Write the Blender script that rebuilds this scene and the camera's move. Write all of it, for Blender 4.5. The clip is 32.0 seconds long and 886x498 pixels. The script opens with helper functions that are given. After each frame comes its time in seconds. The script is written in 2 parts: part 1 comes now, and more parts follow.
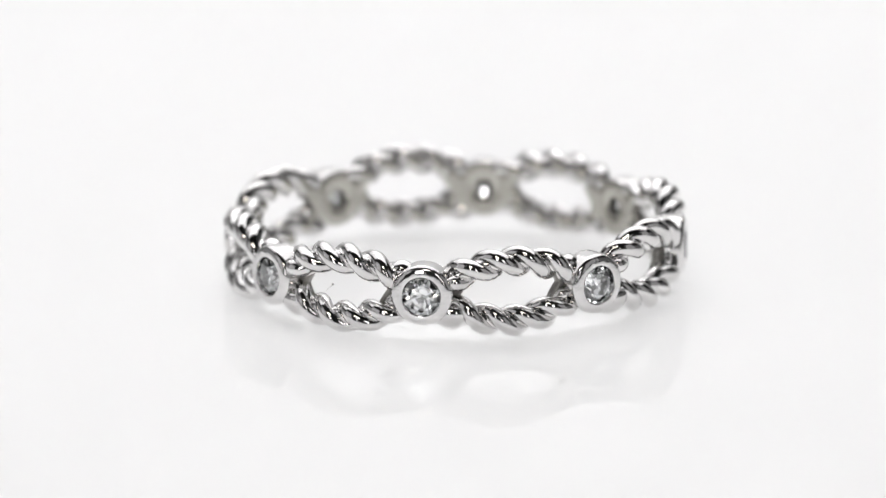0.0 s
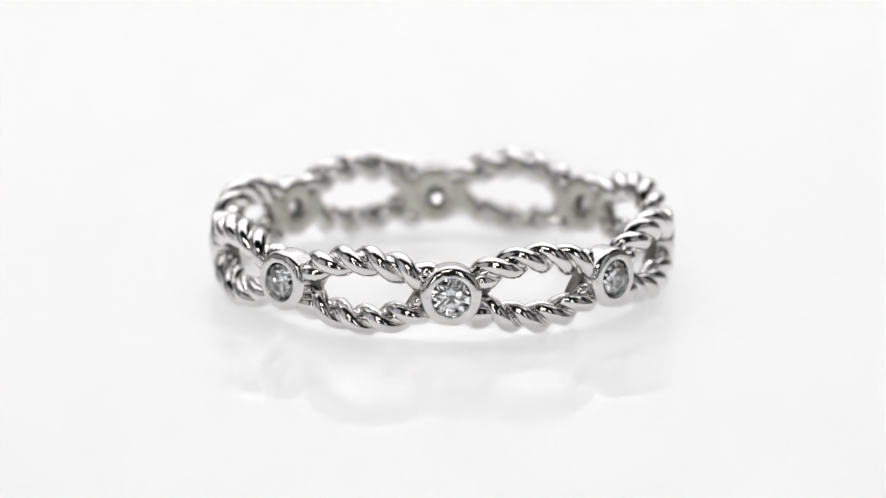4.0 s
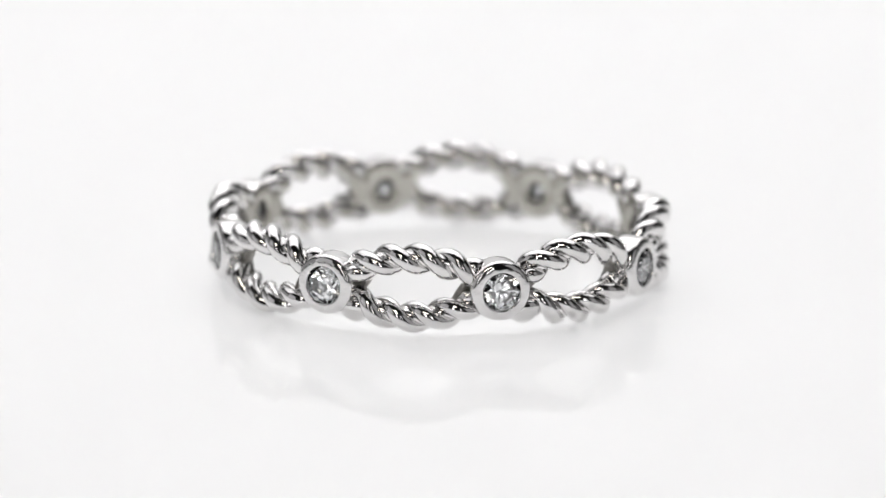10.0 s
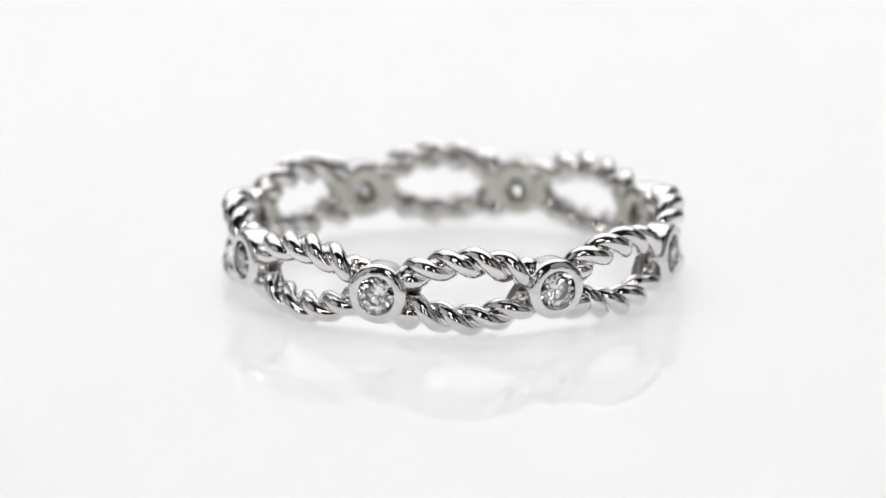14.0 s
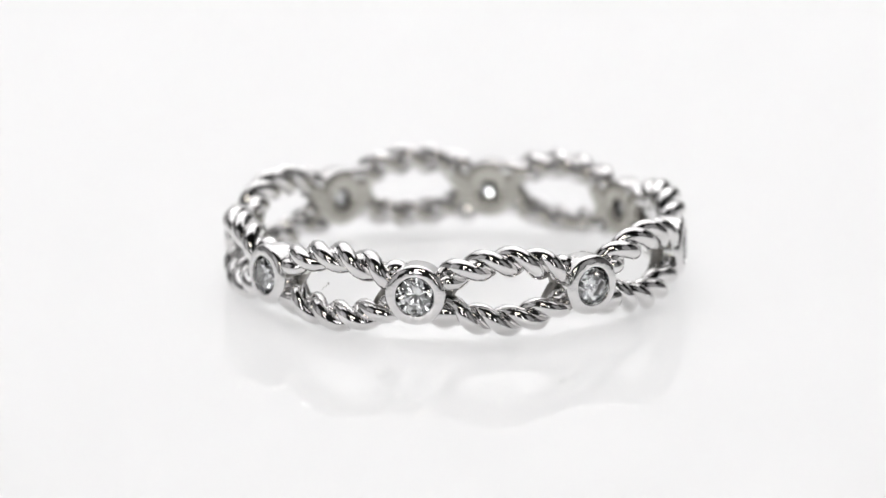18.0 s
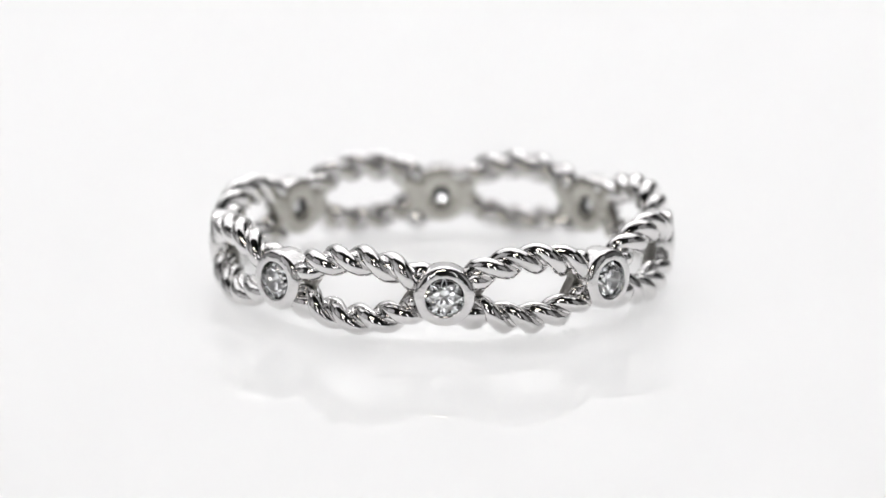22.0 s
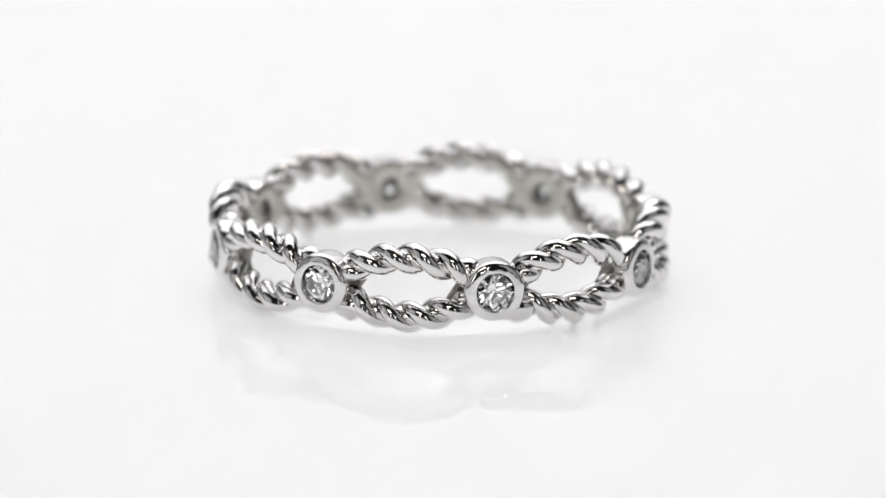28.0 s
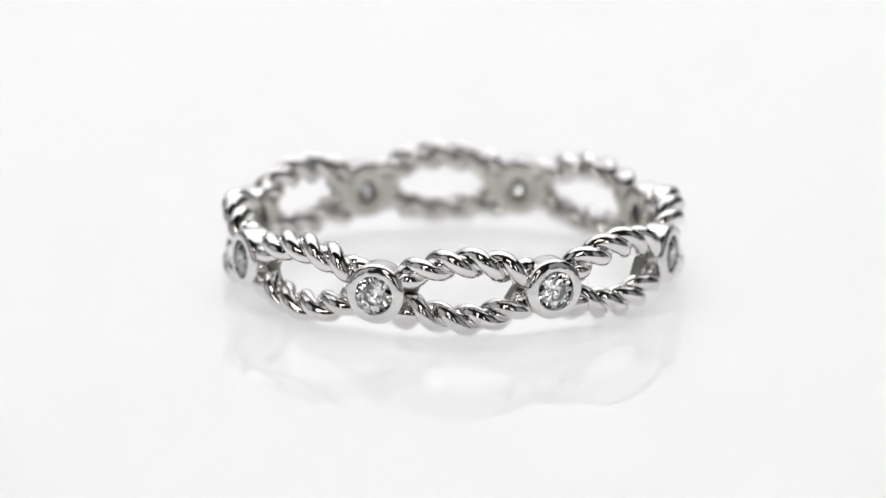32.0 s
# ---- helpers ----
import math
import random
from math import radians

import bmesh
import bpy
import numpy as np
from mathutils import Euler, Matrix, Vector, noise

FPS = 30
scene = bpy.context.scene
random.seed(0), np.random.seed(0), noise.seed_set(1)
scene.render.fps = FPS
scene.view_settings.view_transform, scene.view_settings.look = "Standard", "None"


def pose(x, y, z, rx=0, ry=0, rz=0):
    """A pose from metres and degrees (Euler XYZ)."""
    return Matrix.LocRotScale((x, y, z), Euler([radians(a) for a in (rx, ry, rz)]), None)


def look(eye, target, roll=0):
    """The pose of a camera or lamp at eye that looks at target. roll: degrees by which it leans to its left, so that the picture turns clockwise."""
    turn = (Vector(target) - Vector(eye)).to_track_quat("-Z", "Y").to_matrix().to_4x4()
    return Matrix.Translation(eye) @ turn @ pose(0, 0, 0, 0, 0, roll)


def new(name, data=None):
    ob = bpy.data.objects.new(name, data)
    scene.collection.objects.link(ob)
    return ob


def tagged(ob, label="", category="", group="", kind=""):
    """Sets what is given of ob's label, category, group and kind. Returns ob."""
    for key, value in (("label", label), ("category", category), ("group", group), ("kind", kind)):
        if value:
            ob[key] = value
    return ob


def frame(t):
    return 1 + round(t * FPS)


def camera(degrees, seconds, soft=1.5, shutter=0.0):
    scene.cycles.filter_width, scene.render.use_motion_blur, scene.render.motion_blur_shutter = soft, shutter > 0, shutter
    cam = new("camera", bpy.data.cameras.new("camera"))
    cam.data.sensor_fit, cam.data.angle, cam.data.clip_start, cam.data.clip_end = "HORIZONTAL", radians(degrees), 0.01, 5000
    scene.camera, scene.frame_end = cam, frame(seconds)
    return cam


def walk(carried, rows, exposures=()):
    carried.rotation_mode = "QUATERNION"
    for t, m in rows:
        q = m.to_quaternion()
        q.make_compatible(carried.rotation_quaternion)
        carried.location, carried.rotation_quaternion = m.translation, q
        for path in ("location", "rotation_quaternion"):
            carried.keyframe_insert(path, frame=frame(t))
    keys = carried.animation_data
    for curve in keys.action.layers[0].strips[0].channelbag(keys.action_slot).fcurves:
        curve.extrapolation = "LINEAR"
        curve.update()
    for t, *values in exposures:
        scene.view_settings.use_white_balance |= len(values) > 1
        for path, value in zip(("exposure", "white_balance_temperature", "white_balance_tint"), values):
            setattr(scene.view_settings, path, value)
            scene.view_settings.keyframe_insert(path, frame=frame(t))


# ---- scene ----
MM = 0.001

# Camera: fixed on a stand, long macro lens focused on the near edge of the ring.
cam = camera(9.2855, 32.0, soft=1.5)
ELEV, REACH = radians(14.488), 230.0
EYE = Vector((0.0, -REACH * math.cos(ELEV), 1.335 + REACH * math.sin(ELEV))) * MM
AIM = Vector((0.0, 0.0, 1.335)) * MM
cam.data.dof.use_dof = True
cam.data.dof.focus_distance = 0.2212
cam.data.dof.aperture_fstop = 40.0
walk(cam, [(0.0, look(EYE, AIM, -0.04)), (32.0, look(EYE, AIM, -0.04))], exposures=[(0.0, 0.0), (32.0, 0.0)])

# ---- light ----
world = bpy.data.worlds.new("studio_air")
scene.world = world
world.use_nodes = True
world.node_tree.nodes["Background"].inputs["Color"].default_value = (0.9, 0.95, 1.0, 1)
world.node_tree.nodes["Background"].inputs["Strength"].default_value = 0.02


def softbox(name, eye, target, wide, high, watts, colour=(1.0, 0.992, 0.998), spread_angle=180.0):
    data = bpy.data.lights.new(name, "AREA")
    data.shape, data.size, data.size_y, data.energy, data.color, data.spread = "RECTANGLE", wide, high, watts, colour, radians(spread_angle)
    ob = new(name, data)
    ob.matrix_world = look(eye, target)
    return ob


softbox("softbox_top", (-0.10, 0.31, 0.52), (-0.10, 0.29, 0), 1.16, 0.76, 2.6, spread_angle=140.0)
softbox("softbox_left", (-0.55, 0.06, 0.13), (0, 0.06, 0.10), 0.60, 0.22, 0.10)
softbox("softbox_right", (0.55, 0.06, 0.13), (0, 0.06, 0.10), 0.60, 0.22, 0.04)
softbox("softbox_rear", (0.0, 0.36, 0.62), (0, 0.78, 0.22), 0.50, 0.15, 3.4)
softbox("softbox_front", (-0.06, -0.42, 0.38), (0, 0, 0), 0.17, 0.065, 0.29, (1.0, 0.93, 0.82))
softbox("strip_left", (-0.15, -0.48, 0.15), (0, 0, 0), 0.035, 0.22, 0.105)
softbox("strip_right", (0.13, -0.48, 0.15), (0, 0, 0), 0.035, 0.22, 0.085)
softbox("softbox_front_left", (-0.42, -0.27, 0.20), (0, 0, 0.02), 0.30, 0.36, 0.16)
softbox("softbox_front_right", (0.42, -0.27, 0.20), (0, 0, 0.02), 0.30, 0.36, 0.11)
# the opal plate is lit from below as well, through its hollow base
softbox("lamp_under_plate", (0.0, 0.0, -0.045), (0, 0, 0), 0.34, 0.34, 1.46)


# ---- materials ----
def shader(name):
    m = bpy.data.materials.new(name)
    m.use_nodes = True
    return m, m.node_tree.nodes, m.node_tree.links, m.node_tree.nodes["Principled BSDF"]


def noise_node(nodes, links, scale, detail=3.0):
    co = nodes.new("ShaderNodeTexCoord")
    n = nodes.new("ShaderNodeTexNoise")
    n.inputs["Scale"].default_value, n.inputs["Detail"].default_value = scale, detail
    links.new(co.outputs["Object"], n.inputs["Vector"])
    return n


def spread(nodes, links, source, low, high):
    r = nodes.new("ShaderNodeMapRange")
    r.inputs["To Min"].default_value, r.inputs["To Max"].default_value = low, high
    links.new(source.outputs["Fac"], r.inputs["Value"])
    return r.outputs["Result"]


def surface(name, colour, rough, metal=0.0, scale=300.0, vary=0.04, bump=0.0, bump_scale=800.0, ior=1.5, spec=0.5):
    m, nodes, links, b = shader(name)
    b.inputs["Metallic"].default_value = metal
    b.inputs["IOR"].default_value = ior
    b.inputs["Specular IOR Level"].default_value = spec
    big, fine = noise_node(nodes, links, scale), noise_node(nodes, links, scale * 9, 2.0)
    mix = nodes.new("ShaderNodeMix")
    mix.data_type = "RGBA"
    mix.inputs[6].default_value = (*[c * (1 - vary) for c in colour], 1)
    mix.inputs[7].default_value = (*[min(1.0, c * (1 + vary)) for c in colour], 1)
    links.new(big.outputs["Fac"], mix.inputs[0])
    links.new(mix.outputs[2], b.inputs["Base Color"])
    links.new(spread(nodes, links, fine, rough * 0.75, rough * 1.3), b.inputs["Roughness"])
    if bump:
        n = noise_node(nodes, links, bump_scale, 3.0)
        bn = nodes.new("ShaderNodeBump")
        bn.inputs["Strength"].default_value, bn.inputs["Distance"].default_value = 1.0, bump
        links.new(n.outputs["Fac"], bn.inputs["Height"])
        links.new(bn.outputs["Normal"], b.inputs["Normal"])
    return m


GOLD = surface("polished_white_gold", (0.735, 0.727, 0.724), 0.07, metal=1.0, scale=900, vary=0.05, bump=0.00003, bump_scale=1900)
DULL = surface("unpolished_white_gold", (0.50, 0.487, 0.445), 0.22, metal=1.0, scale=900, vary=0.08, bump=0.000012, bump_scale=4200)
# webs: rough metal with a darker base colour than the unpolished parts
DARK_CAST = surface("dark_rough_cast_white_gold", (0.34, 0.33, 0.31), 0.38, metal=1.0, scale=1500, vary=0.25, bump=0.00004, bump_scale=3000)
# near-black base colour stands in for the shade inside the bezel bores
BORE_SHADE = surface("shaded_bore", (0.13, 0.125, 0.13), 0.4, metal=0.8, scale=2000, vary=0.3)
ACRYLIC = surface("white_acrylic", (0.82, 0.82, 0.82), 0.003, scale=12, vary=0.006, ior=1.50, spec=0.42)


def let_light_through(m, share):
    """Opal sheet: part of the light that falls on the far side comes through, scattered."""
    nodes, links = m.node_tree.nodes, m.node_tree.links
    through_sheet = nodes.new("ShaderNodeBsdfTranslucent")
    through_sheet.inputs["Color"].default_value = (0.9, 0.9, 0.9, 1)
    body, mix = nodes["Principled BSDF"], nodes.new("ShaderNodeMixShader")
    mix.inputs["Fac"].default_value = share
    links.new(body.outputs["BSDF"], mix.inputs[1])
    links.new(through_sheet.outputs["BSDF"], mix.inputs[2])
    links.new(mix.outputs["Shader"], nodes["Material Output"].inputs["Surface"])


let_light_through(ACRYLIC, 0.3)
BASE = surface("white_plastic", (0.75, 0.75, 0.74), 0.35, scale=40)
PAPER = surface("white_backdrop_paper", (0.85, 0.85, 0.845), 0.8, scale=6, vary=0.015, bump=0.0003, bump_scale=60)
WALL = surface("dark_studio_wall", (0.04, 0.039, 0.038), 0.8, scale=4, vary=0.05, bump=0.0005, bump_scale=90)
CEILING = surface("dark_studio_ceiling", (0.06, 0.059, 0.058), 0.8, scale=4, vary=0.1)
LINT = surface("grey_lint", (0.25, 0.24, 0.23), 0.9, scale=4000, vary=0.3)


def diamond_material():
    m, nodes, links, b = shader("diamond")
    nodes.remove(b)
    g = nodes.new("ShaderNodeBsdfGlass")
    g.inputs["IOR"].default_value, g.inputs["Roughness"].default_value = 2.417, 0.0
    g.inputs["Color"].default_value = (0.99, 0.995, 1.0, 1)
    links.new(g.outputs["BSDF"], nodes["Material Output"].inputs["Surface"])
    return m


DIAMOND = diamond_material()


# ---- mesh helpers ----
def mesh_of(name, verts, faces, material, smooth=True):
    me = bpy.data.meshes.new(name)
    me.from_pydata([tuple(v) for v in verts], [], faces)
    me.materials.append(material)
    for p in me.polygons:
        p.use_smooth = smooth
    me.update()
    return me


def child(name, me, parent, m=None, label=""):
    ob = new(name, me)
    ob.parent = parent
    ob.matrix_basis = m if m is not None else Matrix()
    return tagged(ob, label)


def box_mesh(name, size, material, bevel=0.0):
    bm = bmesh.new()
    bmesh.ops.create_cube(bm, size=1.0)
    bmesh.ops.scale(bm, vec=size, verts=bm.verts)
    if bevel:
        bmesh.ops.bevel(bm, geom=bm.edges[:], offset=bevel, segments=3, profile=0.5, affect="EDGES")
    me = bpy.data.meshes.new(name)
    bm.to_mesh(me)
    bm.free()
    me.materials.append(material)
    return me


def lathe(name, profile, sides, material, smooth=True, closed=False):
    """Turns a profile of (radius, height) about z."""
    verts, faces, n = [], [], len(profile)
    for i in range(sides):
        a = 2 * math.pi * i / sides
        verts += [(r * math.cos(a), r * math.sin(a), h) for r, h in profile]
    for i in range(sides):
        j = (i + 1) % sides
        for k in range(n if closed else n - 1):
            q = (k + 1) % n
            faces.append((i * n + k, j * n + k, j * n + q, i * n + q))
    return mesh_of(name, verts, faces, material, smooth)


def sweep(name, centres, radii, sides, material):
    """A round wire along centres (n x 3) with its own radius at each."""
    c = np.asarray(centres, float)
    t = np.gradient(c, axis=0)
    t /= np.linalg.norm(t, axis=1)[:, None]
    up = np.array((0.0, 0.0, 1.0))
    verts, faces = [], []
    for p, d, r in zip(c, t, radii):
        u = np.cross(up, d)
        u /= np.linalg.norm(u)
        v = np.cross(d, u)
        for i in range(sides):
            a = 2 * math.pi * i / sides
            verts.append(p + r * (u * math.cos(a) + v * math.sin(a)))
    for k in range(len(c) - 1):
        for i in range(sides):
            j = (i + 1) % sides
            faces.append((k * sides + i, k * sides + j, (k + 1) * sides + j, (k + 1) * sides + i))
    faces.append(tuple(range(sides))[::-1])
    faces.append(tuple(range((len(c) - 1) * sides, len(c) * sides)))
    return mesh_of(name, verts, faces, material)


# ---- the studio round the turntable ----
def structure(name, me, m, label):
    ob = new(name, me)
    ob.matrix_world = m
    return tagged(ob, label, kind="structure")


structure("floor", box_mesh("floor", (2.4, 2.4, 0.04), WALL), pose(0, 0, -0.07), "plain grey studio table floor under the set")
structure("wall_north", box_mesh("wall_north", (2.4, 0.05, 1.6), PAPER), pose(0, 0.80, 0.75), "white paper backdrop wall")
structure("wall_south", box_mesh("wall_south", (2.4, 0.05, 1.6), WALL), pose(0, -1.0, 0.75), "plain dark grey studio wall")
structure("wall_west", box_mesh("wall_west", (0.05, 1.75, 1.6), WALL), pose(-0.95, -0.1, 0.75), "plain dark grey studio wall")
structure("wall_east", box_mesh("wall_east", (0.05, 1.75, 1.6), WALL), pose(0.95, -0.1, 0.75), "plain dark grey studio wall")
structure("ceiling", box_mesh("ceiling", (2.4, 2.4, 0.05), CEILING), pose(0, 0, 1.2), "dark studio ceiling")


def build_turntable():
    ob = tagged(new("turntable"), "white glossy acrylic turntable plate under the ring", "turntable")
    r, h = 0.26, 0.010
    plate = [(0.0, 0.0), (r - 0.002, 0.0), (r - 0.0006, -0.0006), (r, -0.002), (r, -h + 0.001), (r - 0.001, -h), (0.0, -h)]
    child("plate", lathe("plate", plate, 160, ACRYLIC, smooth=False), ob)
    foot = [(0.20, -h), (0.25, -h), (0.25, -0.046), (0.248, -0.05), (0.20, -0.05)]
    child("base", lathe("base", foot, 96, BASE, smooth=False, closed=True), ob, label="white plastic turntable base ring")
    return ob


# ---- the ring, in millimetres scaled to metres; its base is at z = 0 ----
ROPE_R, SWAY, HALF, BORE_R = 9.10, 1.21, 1.85, 8.48
STRAND_OFF, STRAND_R, PITCH = 0.315, 0.352, 2.42
BEZEL_TURN = (-0.33, -0.03, 0.54, 0.47, -0.29, -0.97, 0.17, 0.12)
ROPE_LIFT = (0.01, 0.0, 0.0, 0.03, 0.06, 0.07, 0.04, 0.0)
UPPER_LIFT = 0.04
LOWER_LIFT = (0, 0, 0, 0, 0, 0, 0.07, 0)
BEZEL_DROP = (0.058, -0.017, -0.031, -0.03, 0.04, 0.061, -0.081, 0.005)


def rope_line(side, first=6.0, last=39.0, n=150):
    a = np.radians(np.linspace(first, last, n))
    z = side * SWAY * np.sin(4 * a) ** 0.92
    return a, np.stack([ROPE_R * np.cos(a), ROPE_R * np.sin(a), z], -1) * MM


def strand_mesh(side, phase):
    a, c = rope_line(side)
    t = np.gradient(c, axis=0)
    step = np.linalg.norm(t, axis=1)
    t /= step[:, None]
    s = np.cumsum(step) / MM
    s -= s[len(s) // 2]
    out = np.stack([np.cos(a), np.sin(a), 0 * a], -1)
    down = np.cross(t, out)
    turn = phase + 2 * math.pi * s / PITCH
    end = np.minimum(s - s[0], s[-1] - s)
    off = STRAND_OFF * np.clip(0.85 + end * 0.3, 0, 1)
    p = c + (out * np.cos(turn)[:, None] + down * np.sin(turn)[:, None]) * off[:, None] * MM
    r = STRAND_R * np.sqrt(np.clip(1 - (1 - np.clip(end / 0.30, 0, 1)) ** 2, 0.02, 1)) * np.clip(0.95 + end * 0.1, 0, 1)
    return file_bore(sweep("strand", p, r * MM, 22, GOLD))


def file_bore(me):
    """Cuts a mesh back to the finger's bore and leaves its inner side unpolished."""
    me.materials.append(DULL)
    reach = []
    for v in me.vertices:
        far = math.hypot(v.co.x, v.co.y) / MM
        if far < BORE_R:
            v.co.x, v.co.y = v.co.x * BORE_R / far, v.co.y * BORE_R / far
        reach.append(far)
    for p in me.polygons:
        if sum(reach[i] for i in p.vertices) / len(p.vertices) < BORE_R + 0.03:
            p.material_index = 1
    me.update()
    return me


def core_mesh(side):
    a, c = rope_line(side, 7.5, 37.5, 60)
    return sweep("rope", c, [0.34 * MM] * len(c), 12, GOLD)


def bezel_mesh():
    prof = [(0.37, 8.63), (0.40, 8.58), (0.45, 8.55), (1.06, 8.55), (1.17, 8.57), (1.23, 8.62), (1.25, 8.70), (1.255, 8.95),
            (1.258, 9.20), (1.258, 9.44), (1.254, 9.50), (1.24, 9.55), (1.215, 9.595), (1.18, 9.635), (1.13, 9.67), (1.06, 9.698), (0.97, 9.714),
            (0.87, 9.722), (0.81, 9.72), (0.79, 9.69), (0.79, 9.57), (0.88, 9.46), (0.88, 9.39), (0.70, 9.22), (0.37, 8.98)]
    me = lathe("bezel", [(r * MM, (h - 9.2) * MM) for r, h in prof], 72, GOLD, closed=True)
    me.materials.append(DULL)
    me.materials.append(BORE_SHADE)
    for i, p in enumerate(me.polygons):
        k = i % len(prof)
        p.material_index = 2 if k == len(prof) - 1 else 1 if k < 4 else 0
    return me


def web_mesh():
    """Cast web between a pair of rope ends and the side of a bezel, its free edge slanting from rope to rope."""
    nu, nv = 12, 16
    us, vs = np.linspace(0, 1, nu), np.linspace(-1, 1, nv)
    sheets = []
    for face in (1, -1):
        grid = []
        for u in us:
            for v in vs:
                edge = 9.2 + 2.8 * min(1.0, max(0.0, (v + 0.2) / 0.75)) + 2.6 * max(0.0, (-0.2 - v) / 0.8) ** 1.4
                a = radians(5.0 + (edge - 5.0) * u)
                z = v * SWAY * math.sin(4 * a) ** 0.92
                rough = noise.noise(Vector((a * 60, z * 4.0, 3.0 + face)))
                far = 8.90 + 0.28 * max(0.0, -v) * (1 - u) + 0.26 * u ** 5 - 0.10 * u ** 14 + 0.11 * rough if face > 0 else 8.565 + 0.05 * u ** 10
                grid.append((far * math.cos(a) * MM, far * math.sin(a) * MM, z * MM))
        sheets.append(grid)
    verts, faces, n = sheets[0] + sheets[1], [], nu * nv
    for i in range(nu - 1):
        for k in range(nv - 1):
            q = i * nv + k
            faces.append((q, q + nv, q + nv + 1, q + 1))
            faces.append((n + q, n + q + 1, n + q + nv + 1, n + q + nv))
    rim = [k for k in range(nv)] + [i * nv + nv - 1 for i in range(1, nu)] + [(nu - 1) * nv + k for k in range(nv - 2, -1, -1)] + [i * nv for i in range(nu - 2, 0, -1)]
    for a, b in zip(rim, rim[1:] + rim[:1]):
        faces.append((a, b, n + b, n + a))
    me = mesh_of("web", verts, faces, DARK_CAST)
    me.materials.append(DULL)
    for i, p in enumerate(me.polygons):
        if i < 2 * (nu - 1) * (nv - 1) and i % 2:
            p.material_index = 1
    return me


def strand_end_mesh(lean, size, tall=1.0):
    """Rounded tail of a strand, tucked in beside a bezel."""
    bm = bmesh.new()
    bmesh.ops.create_uvsphere(bm, u_segments=24, v_segments=14, radius=1.0)
    for v in bm.verts:
        v.co.y *= 1.0 + 0.25 * v.co.z
        v.co.x += 0.15 * v.co.y + lean * v.co.z
    bmesh.ops.scale(bm, vec=(0.46 * size * MM, 0.66 * size * MM, 0.42 * size * tall * MM), verts=bm.verts)
    me = bpy.data.meshes.new("strand_end")
    bm.to_mesh(me)
    bm.free()
    me.materials.append(GOLD)
    for p in me.polygons:
        p.use_smooth = True
    return me


def diamond_mesh():
    rad, tab, deep, gird = 0.875 * MM, 0.53, 0.882, 0.02
    h = (1 - tab) * math.tan(radians(34.0))
    k = math.cos(radians(22.5))
    v, f = [], []

    def ring_of(r, z, turn, n):
        i0 = len(v)
        for i in range(n):
            a = radians(turn + 360.0 * i / n)
            v.append((rad * r * math.cos(a), rad * r * math.sin(a), rad * z))
        return list(range(i0, i0 + n))

    top = ring_of(tab, h + gird, 0, 8)
    mid = ring_of(0.775, h * (1 - 0.775 * k) / (1 - tab) + gird, 22.5, 8)
    up = ring_of(1.0, gird, 0, 16)
    low = ring_of(1.0, -gird, 0, 16)
    under = ring_of(0.21, -deep * (1 - 0.21 * k), 22.5, 8)
    v.append((0, 0, -rad * deep))
    tip = len(v) - 1
    f.append(tuple(top))
    for i in range(8):
        j, p = (i + 1) % 8, (i - 1) % 8
        f.append((top[i], mid[i], top[j]))
        f.append((top[i], mid[p], up[2 * i], mid[i]))
        f.append((mid[i], up[2 * i], up[2 * i + 1]))
        f.append((mid[i], up[2 * i + 1], up[(2 * i + 2) % 16]))
        f.append((low[2 * i], under[p], tip, under[i]))
        f.append((under[i], low[2 * i + 1], low[2 * i]))
        f.append((under[i], low[(2 * i + 2) % 16], low[2 * i + 1]))
    for i in range(16):
        j = (i + 1) % 16
        f.append((up[i], low[i], low[j], up[j]))
    me = mesh_of("diamond", v, f, DIAMOND, smooth=False)
    bm = bmesh.new()
    bm.from_mesh(me)
    bmesh.ops.recalc_face_normals(bm, faces=bm.faces)
    bm.to_mesh(me)
    bm.free()
    return me


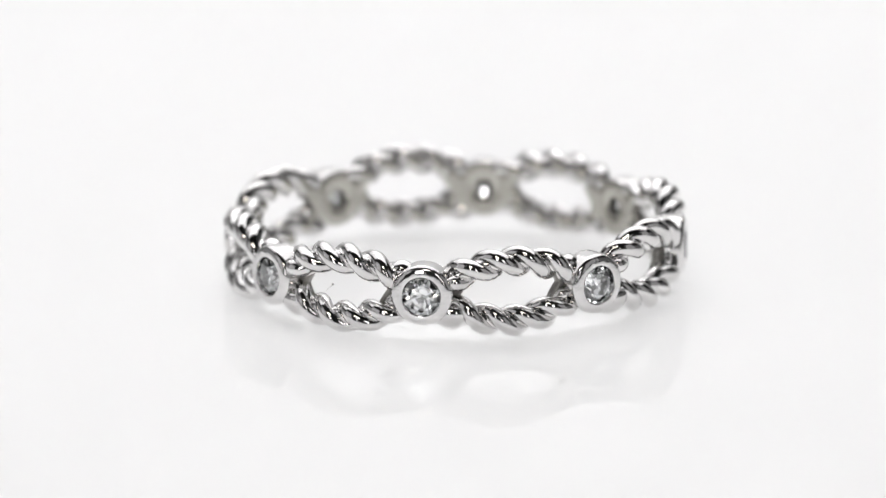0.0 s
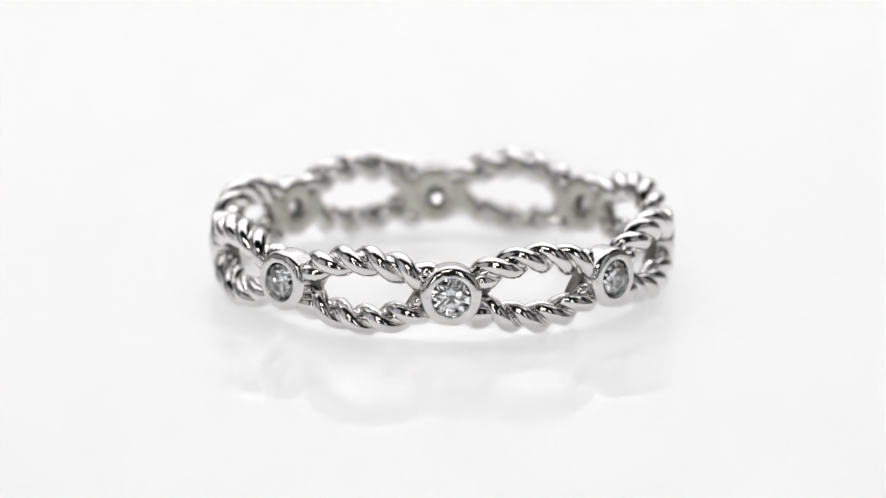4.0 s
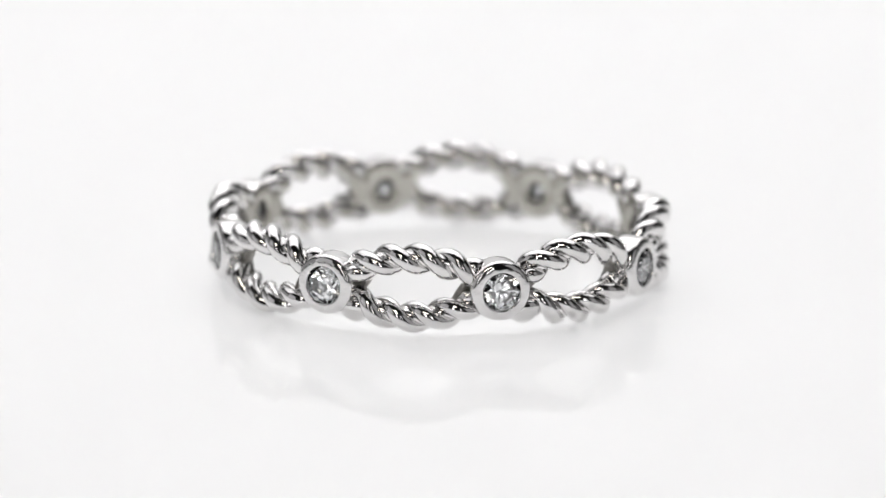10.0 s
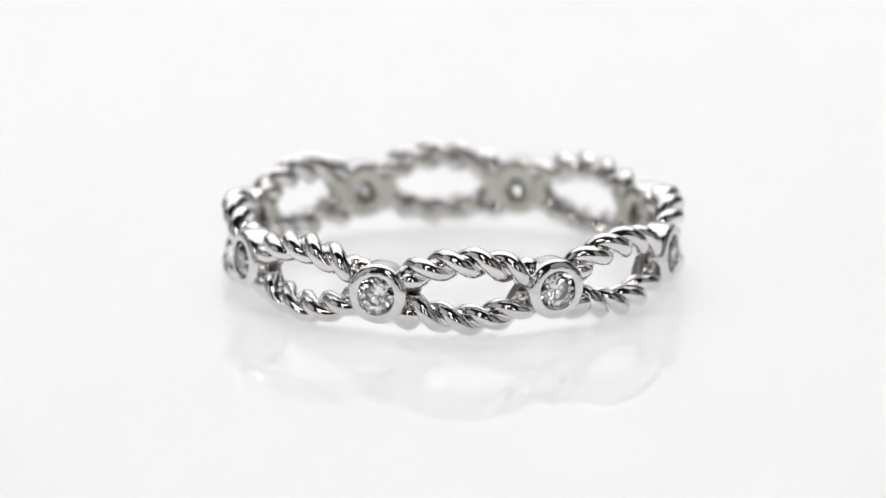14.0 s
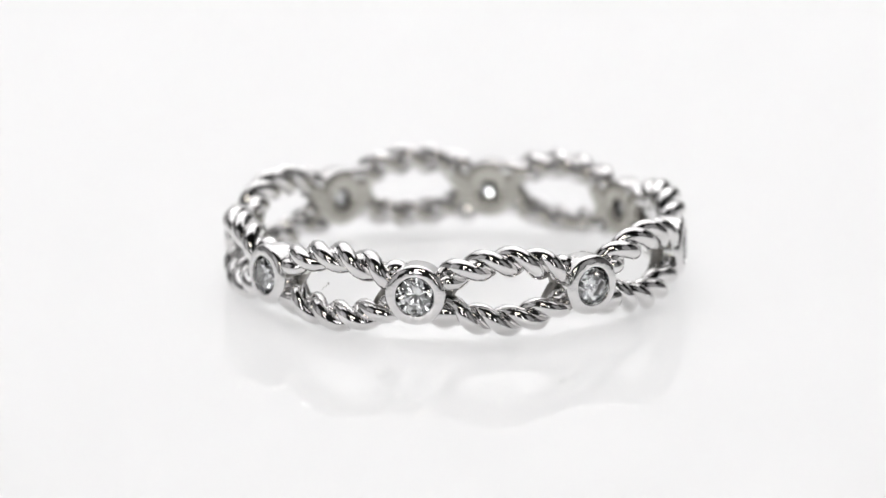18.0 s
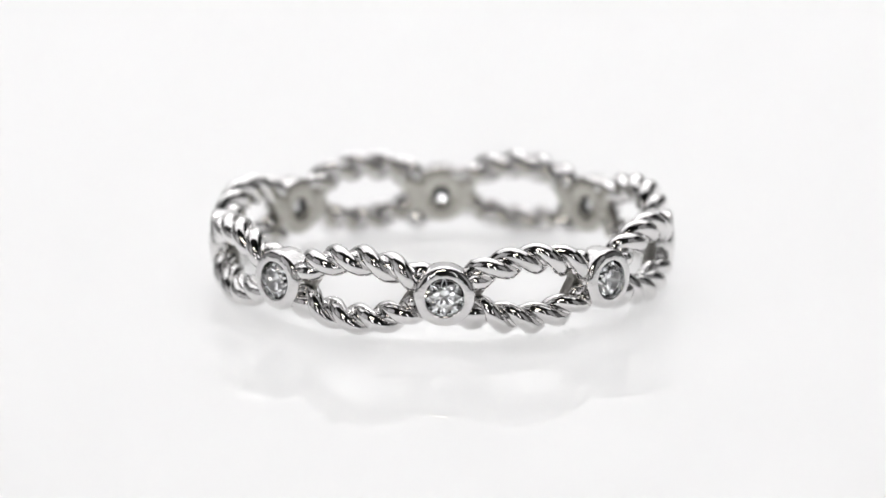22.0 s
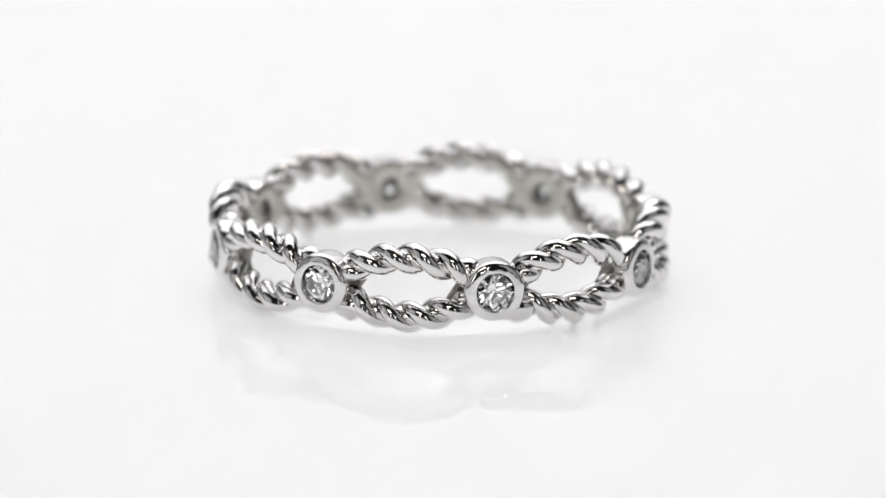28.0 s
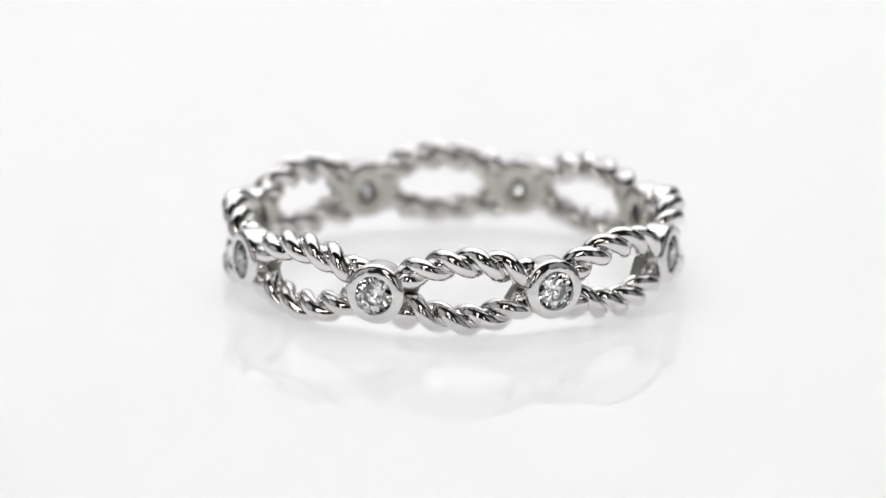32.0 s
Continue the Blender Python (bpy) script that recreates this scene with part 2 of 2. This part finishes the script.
def build_ring():
    ob = tagged(new("ring"), "white gold ring of twisted rope loops with round bezel-set diamonds", "ring")
    cup, stone, web, tail = bezel_mesh(), diamond_mesh(), web_mesh(), {1: strand_end_mesh(0.45, 1.06, 1.3), -1: strand_end_mesh(0.1, 0.86)}
    strands = {s: (strand_mesh(s, PHASE[s]), strand_mesh(s, PHASE[s] + math.pi)) for s in (1, -1)}
    cores = {s: core_mesh(s) for s in (1, -1)}
    outward = Matrix(((0, 0, 1, 0), (1, 0, 0, 0), (0, 1, 0, 0), (0, 0, 0, 1)))
    for k in range(8):
        spin = Matrix.Rotation(radians(45 * k + BEZEL_TURN[k]), 4, "Z")
        lift = Matrix.Translation((9.2 * MM, 0, (HALF + BEZEL_DROP[k]) * MM))
        bezel = child("bezel", cup, ob, spin @ lift @ outward, "smooth round white gold bezel cup")
        own = Matrix.Translation((0, 0, 0.26 * MM)) @ Matrix.Rotation(radians(17.0 * k * k), 4, "Z")
        child("diamond", stone, bezel, own, "clear faceted round diamond")
        for way in (1, -1):
            place = Matrix.Rotation(radians(45 * k + BEZEL_TURN[k]), 4, "Z")
            level = Matrix.Translation((0, 0, (HALF + BEZEL_DROP[k]) * MM))
            flip = Matrix.Rotation(0.0 if way > 0 else math.pi, 4, "X")
            child("web", web, ob, level @ place @ flip, "dark rough cast web joining ropes to bezel")
            tuck = Matrix.Rotation(radians(6.9 if way > 0 else 5.9), 4, "Z") @ Matrix.Translation(((9.14 if way > 0 else 8.88) * MM, 0, (-1.02 if way > 0 else -0.92) * MM))
            child("strand_end", tail[way], ob, level @ place @ flip @ tuck)
        j = (k + 1) % 8
        mean = 45 * k + 0.5 * (BEZEL_TURN[k] + BEZEL_TURN[j])
        rise = HALF + 0.4 * (BEZEL_DROP[k] + BEZEL_DROP[j]) + ROPE_LIFT[k]
        for s in (1, -1):
            m = Matrix.Translation((0, 0, (rise + (UPPER_LIFT if s > 0 else LOWER_LIFT[k])) * MM)) @ Matrix.Rotation(radians(mean), 4, "Z")
            rope = child("rope", cores[s], ob, m, "twisted two-strand white gold rope")
            for me in strands[s]:
                child("strand", me, rope)
    child("lint", lint_mesh(), ob, label="tiny dark lint fibre")
    return ob


def lint_mesh():
    """A short curled fibre caught on the inside of one rope."""
    u = np.linspace(0, 1, 14)
    a = radians(329.8) + 0.012 * np.sin(3.0 * u)
    r = 8.60 - 0.42 * u
    z = 1.46 + 0.12 * u + 0.10 * np.sin(2.6 * u)
    c = np.stack([r * np.cos(a), r * np.sin(a), z], -1) * MM
    return sweep("lint", c, (0.006 + 0.04 * np.clip(u * 3 - 2, 0, 1)) * MM, 8, LINT)


PHASE = {1: 0.75, -1: 1.15}
turntable = build_turntable()
ring = build_ring()


# ---- motion: everything turns with the plate, the ring a little off its axis ----
START, RATE = -98.011, 20.0883
AXIS, OFFSET, OFF_TURN = 0.1365, 0.4755, 68.505
LEAN, LEAN_TURN = 0.6267, -78.633
PLATE_DROP = -0.085


def motions():
    lean = Matrix.Rotation(radians(LEAN), 4, Vector((-math.sin(radians(LEAN_TURN)), math.cos(radians(LEAN_TURN)), 0)))
    times = [0.5 * i for i in range(65)]
    plate_rows, ring_rows = [], []
    for t in times:
        m = pose(AXIS * MM, 0, 0, 0, 0, START - RATE * min(t, 31.95))
        plate_rows.append((t, Matrix.Translation((0, 0, PLATE_DROP * MM)) @ m))
        q = radians(OFF_TURN)
        ring_rows.append((t, m @ Matrix.Translation((OFFSET * MM * math.cos(q), OFFSET * MM * math.sin(q), 0)) @ lean))
    walk(turntable, plate_rows)
    walk(ring, ring_rows)


motions()
